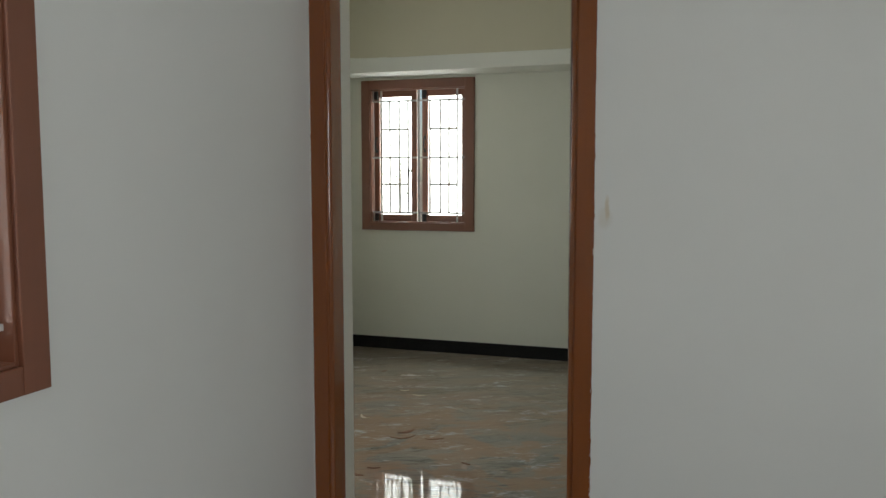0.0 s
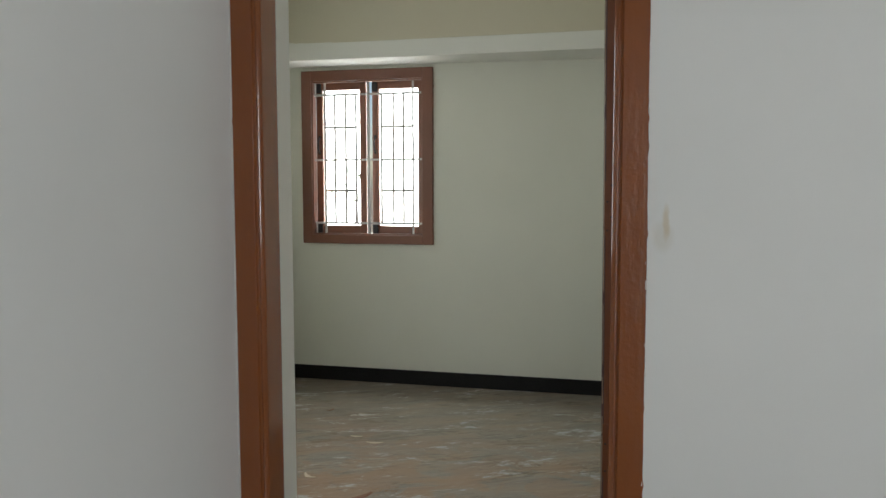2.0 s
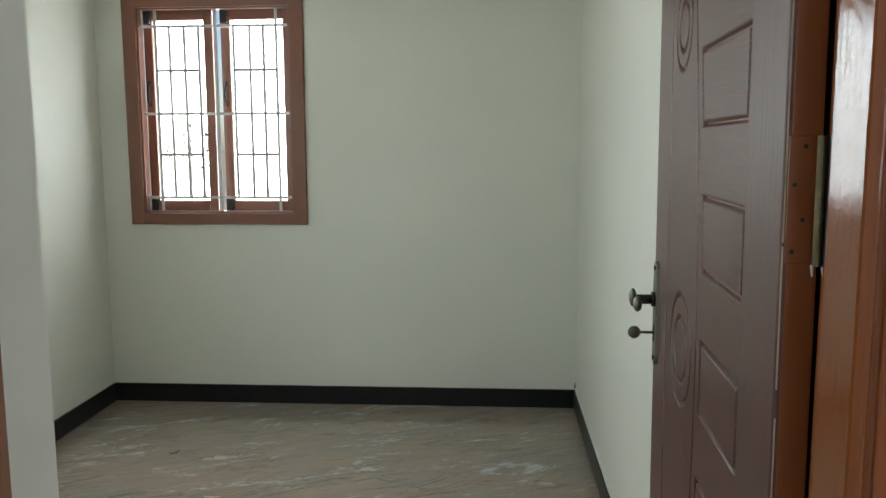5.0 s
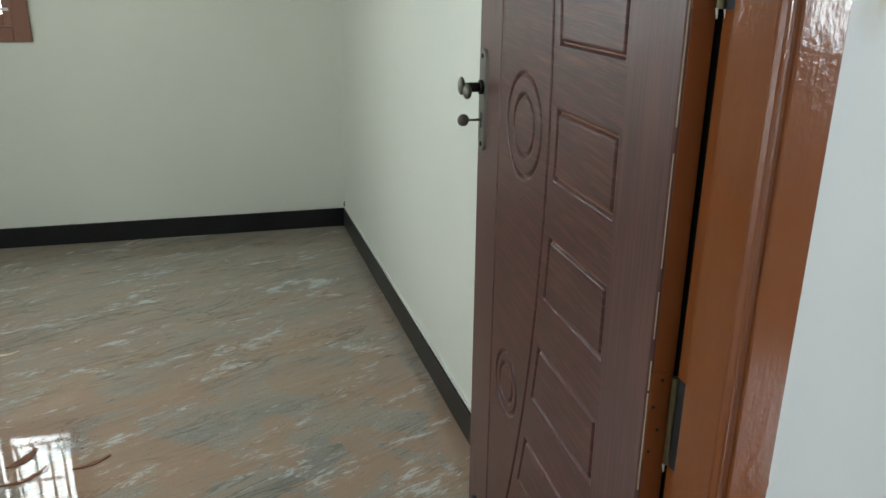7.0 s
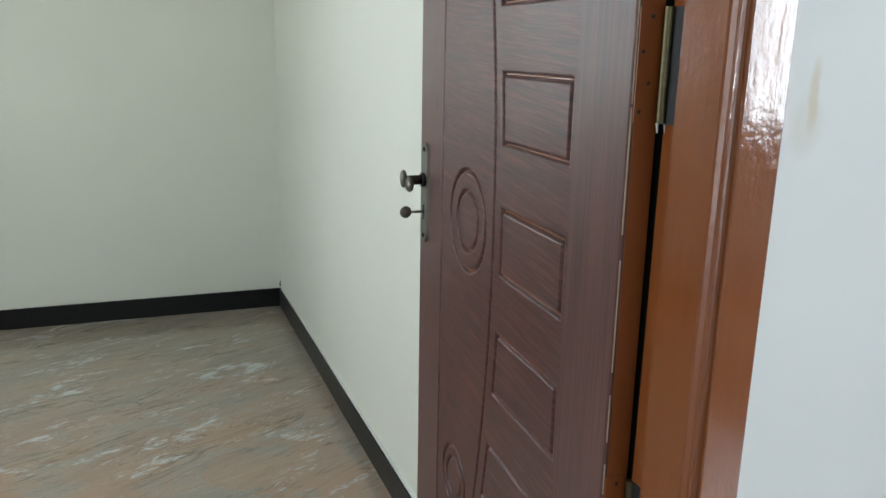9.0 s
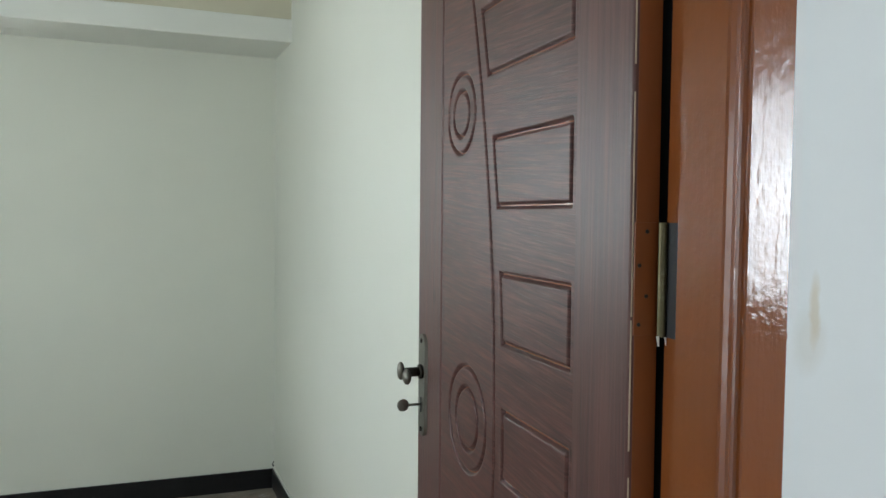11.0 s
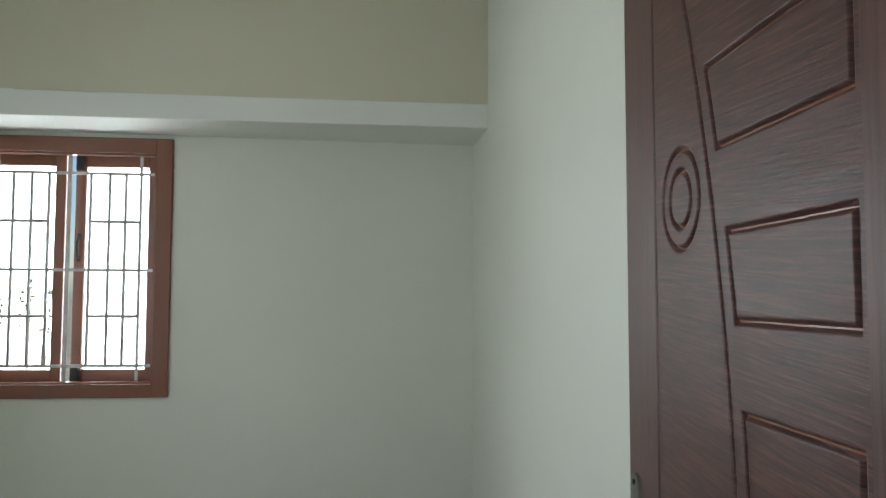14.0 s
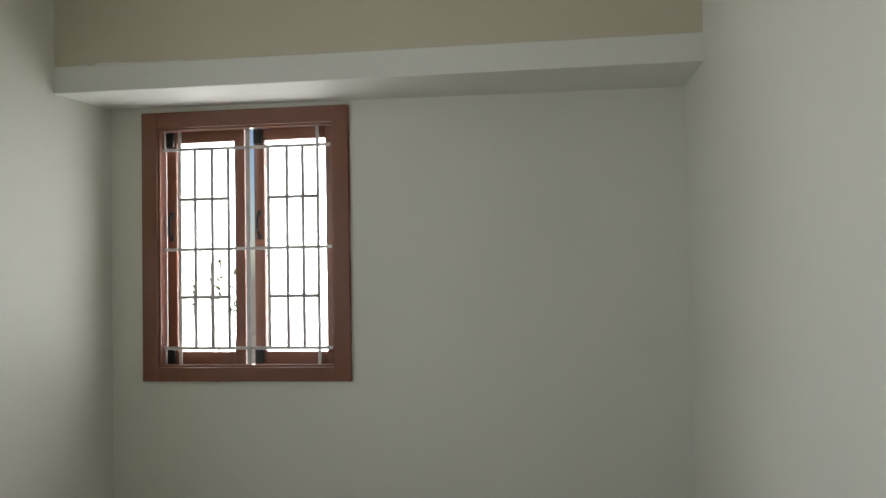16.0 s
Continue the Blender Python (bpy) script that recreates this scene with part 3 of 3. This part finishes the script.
def barred_window(name, m, label):
    """A window 0.901 wide, 1.138 high; its room face looks along -y, x and z run from its lower corner."""
    W, H, F = 0.901, 1.138, 0.068
    win = empty(name, m, label, "window", "structure")
    # casing: two posts, two rails, each with an inner bead
    frame = part("window_frame", boxes((0, F, -0.02, 0.075, 0, H), bevel=0.003), SASH_PAINT, win)
    part("window_frame", boxes((W - F, W, -0.02, 0.075, 0, H), bevel=0.003), SASH_PAINT, win)
    part("window_frame", boxes((F, W - F, -0.0195, 0.0745, H - F, H), bevel=0.003), SASH_PAINT, win)
    part("window_frame", boxes((F, W - F, -0.0195, 0.0745, 0, 0.058), bevel=0.003), SASH_PAINT, win)
    x0, x1, z0, z1 = F, W - F, 0.058, H - F
    bead = boxes((x0, x0 + 0.009, -0.008, 0.035, z0, z1), (x1 - 0.009, x1, -0.008, 0.035, z0, z1),
                 (x0 + 0.009, x1 - 0.009, -0.008, 0.035, z1 - 0.009, z1), (x0 + 0.009, x1 - 0.009, -0.008, 0.035, z0, z0 + 0.009), bevel=0.002)
    part("bead", bead, SASH_PAINT, win)
    # paint run over on to the plaster round the casing
    k = int(m.translation.y * 10)
    bleed("paint_edge", win, SASH_PAINT, lambda t, w: (-w, -0.0002, t), H, (0, -1, 0), k + 1, 0.003)
    bleed("paint_edge", win, SASH_PAINT, lambda t, w: (W + w, -0.0002, t), H, (0, -1, 0), k + 2, 0.003)
    bleed("paint_edge", win, SASH_PAINT, lambda t, w: (t, -0.0002, -w), W, (0, -1, 0), k + 3, 0.003)
    # grill
    gy = 0.02
    grill = part("grill", boxes(*[(x0 + 0.002, x1 - 0.002, gy - 0.003, gy + 0.003, z - 0.0065, z + 0.0065) for z in (0.982, 0.554, 0.135)]), GRILL_PAINT, win, "white painted flat iron bars")
    for x, w, lo, hi in ((0.150, 0.007, z0, z1), (0.454, 0.009, z0, z1), (0.759, 0.0065, z0, z1)):
        part("upright_bar", boxes((x - w, x + w, gy + 0.003, gy + 0.008, lo + 0.002, hi - 0.002)), GRILL_PAINT, grill)
    for lo, hi in ((z0, 0.138), (0.985, z1)):
        part("upright_bar", boxes((0.080, 0.088, gy + 0.003, gy + 0.008, lo + 0.002, hi - 0.002)), GRILL_PAINT, grill)
    for x in (0.220, 0.296, 0.368, 0.545, 0.626, 0.695):
        part("thin_bar", rod(bmesh.new(), (x, gy + 0.004, 0.138), (x, gy + 0.004, 0.985), 0.0076, 8), GRILL_PAINT, grill, "", True)
    for a, b in ((0.150, 0.368), (0.545, 0.759)):
        for z in (0.768, 0.351):
            part("thin_bar", rod(bmesh.new(), (a, gy + 0.004, z), (b, gy + 0.004, z), 0.0076, 8), GRILL_PAINT, grill, "", True)
    # two casements that stand slightly open to the outside
    for hx, w in ((0.431, 0.360), (0.832, 0.366)):
        sash = part("casement", bmesh.new(), SASH_PAINT, win, "brown wooden casement standing slightly open")
        sash.matrix_basis = pose(hx, 0.046, 0, 0, 0, -3)
        top, low = H - F - 0.003, 0.061
        s = 0.046
        for r in ((-w, -w + s, 0, 0.03, low, top), (-s, 0, 0, 0.03, low, top), (-w + s, -s, 0, 0.03, top - 0.05, top), (-w + s, -s, 0, 0.03, low, low + 0.055)):
            part("stile", boxes(r, bevel=0.003), SASH_PAINT, sash)
        pane = part("pane", boxes((-w + s - 0.006, -s + 0.006, 0.013, 0.017, low + 0.05, top - 0.045)), GLASS, sash, "clear glass pane")
        pane.visible_shadow = False
        grip = bmesh.new()
        zc = 0.655
        for k in range(6):
            a0, a1 = math.pi * k / 6, math.pi * (k + 1) / 6
            p = [(-w + 0.022, -0.002 - 0.022 * math.sin(a), zc - 0.048 * math.cos(a)) for a in (a0, a1)]
            rod(grip, p[0], p[1], 0.0055, 8)
        box(grip, -w + 0.014, -w + 0.030, -0.003, 0.001, zc - 0.062, zc - 0.038)
        box(grip, -w + 0.014, -w + 0.030, -0.003, 0.001, zc + 0.038, zc + 0.062)
        part("casement_handle", grip, BLACK_IRON, sash, "dark metal pull handle")
        for z in (low + 0.002, top - 0.066):
            part("stay", boxes((-w + 0.004, -w + 0.040, -0.016, -0.001, z, z + 0.062), bevel=0.002), BLACK_IRON, sash, "black window stay")
    return win


barred_window("window_1", pose(-2.2535, 6.0, 0.930), "brown wooden bedroom window with white iron grill, casements ajar")
barred_window("window_2", pose(HW, 0.642, 0.909, 0, 0, 90), "brown wooden hall window with white iron grill")

# ---- litter on the bedroom floor ----


def shaving(x, y, length, width, turn, curl, material, label, category):
    """A thin curled sliver lying on the floor."""
    bm = bmesh.new()
    n = 8
    rows = []
    for i in range(n + 1):
        f = i / n - 0.5
        w = width * (0.5 - 0.35 * abs(f) * 2) * (1 + 0.2 * math.sin(i * 2.3 + x * 9))
        px, py, pz = f * length, curl * length * f * f * 2, 0.0015 + abs(curl) * length * f * f * 0.5
        rows.append([bm.verts.new((px, py + s * w, pz + h)) for s, h in ((-1, 0), (1, 0), (1, 0.0022), (-1, 0.0022))])
    for a, b in zip(rows, rows[1:]):
        for j in range(4):
            bm.faces.new((a[j], a[(j + 1) % 4], b[(j + 1) % 4], b[j]))
    bm.faces.new(rows[0][::-1])
    bm.faces.new(rows[-1])
    low = min(v.co.z for v in bm.verts)
    for v in bm.verts:
        v.co.z -= low
    bmesh.ops.recalc_face_normals(bm, faces=bm.faces)
    ob = part("shaving", bm, material)
    ob.matrix_world = pose(x, y, 0.0005, 0, 0, turn)
    return tagged(ob, label, category, "litter on the floor")


PALE = "pale curled wood shaving lying on the dusty floor"
BROWN = "brown splinter of wood lying on the dusty floor"
for x, y, ln, wd, tn, cu in ((-1.500, 4.272, 0.085, 0.022, -35, 0.35), (-1.355, 4.790, 0.085, 0.018, 12, 0.2), (-1.482, 4.868, 0.06, 0.012, 4, 0.1)):
    shaving(x, y, ln, wd, tn, cu, SHAVING, PALE, "wood shaving")

for x, y, ln, wd, tn, cu in ((-1.000, 4.045, 0.10, 0.016, 28, 0.15), (-1.159, 4.009, 0.13, 0.014, 30, 0.3), (-1.175, 4.110, 0.10, 0.03, 55, 0.2),
                             (-1.137, 3.572, 0.06, 0.012, 20, 0.2), (-1.169, 3.470, 0.05, 0.02, -10, 0.2), (-1.794, 5.300, 0.05, 0.012, 60, 0.3), (-0.752, 3.756, 0.05, 0.01, -20, 0.1)):
    shaving(x, y, ln, wd, tn, cu, CHIP, BROWN, "splinter")

heap = bmesh.new()
rng = random.Random(8)
for k in range(160):
    a, r = rng.uniform(0, 6.283), abs(rng.gauss(0, 0.045))
    s = rng.uniform(0.0005, 0.0016)
    m = Matrix.LocRotScale((r * math.cos(a) * 1.7, r * math.sin(a), s * 0.5), Euler((rng.uniform(0, 0.4), 0, rng.uniform(0, 6))), (s * rng.uniform(1, 5), s * 1.5, s))
    bmesh.ops.create_cube(heap, size=1, matrix=m)
heap_ob = part("sawdust", heap, SAWDUST)
heap_ob.matrix_world = pose(-1.10, 4.19, 0, 0, 0, 20)
tagged(heap_ob, "scattered brown sawdust on the granite floor", "sawdust", kind="stuff")

# ---- outside ----
ground = structure("ground", boxes((-300, 300, -300, 300, -0.6, -0.45)), EARTH, "dry pale earth around the house", "ground")


def shrub(x, y, height):
    sh = empty("shrub", pose(x, y, -0.45), "slender leafy shrub outside the bedroom window", "shrub")
    rng = random.Random(21)
    wood, leaves = bmesh.new(), bmesh.new()
    for k in range(7):
        lean = (rng.uniform(-0.17, 0.17), rng.uniform(-0.06, 0.06))
        h = height * rng.uniform(0.92, 1.0)
        rod(wood, (lean[0] * 0.2, lean[1] * 0.2, 0), (lean[0], lean[1], h), 0.006, 6, 0.002)
        for j in range(18):
            f = rng.uniform(0.88, 1.0)
            p = Vector((lean[0] * f, lean[1] * f, h * f))
            m = Matrix.Translation(p) @ Euler((rng.uniform(-1, 1), rng.uniform(-1, 1), rng.uniform(0, 6.3))).to_matrix().to_4x4()
            vs = [leaves.verts.new(m @ Vector(q)) for q in ((0, 0, 0), (0.012, 0.008, 0.003), (0.032, 0, 0), (0.012, -0.008, 0.003))]
            leaves.faces.new(vs)
    part("stem", wood, BARK, sh)
    part("crown", leaves, LEAF, sh)


shrub(-2.15, 6.46, 1.93)
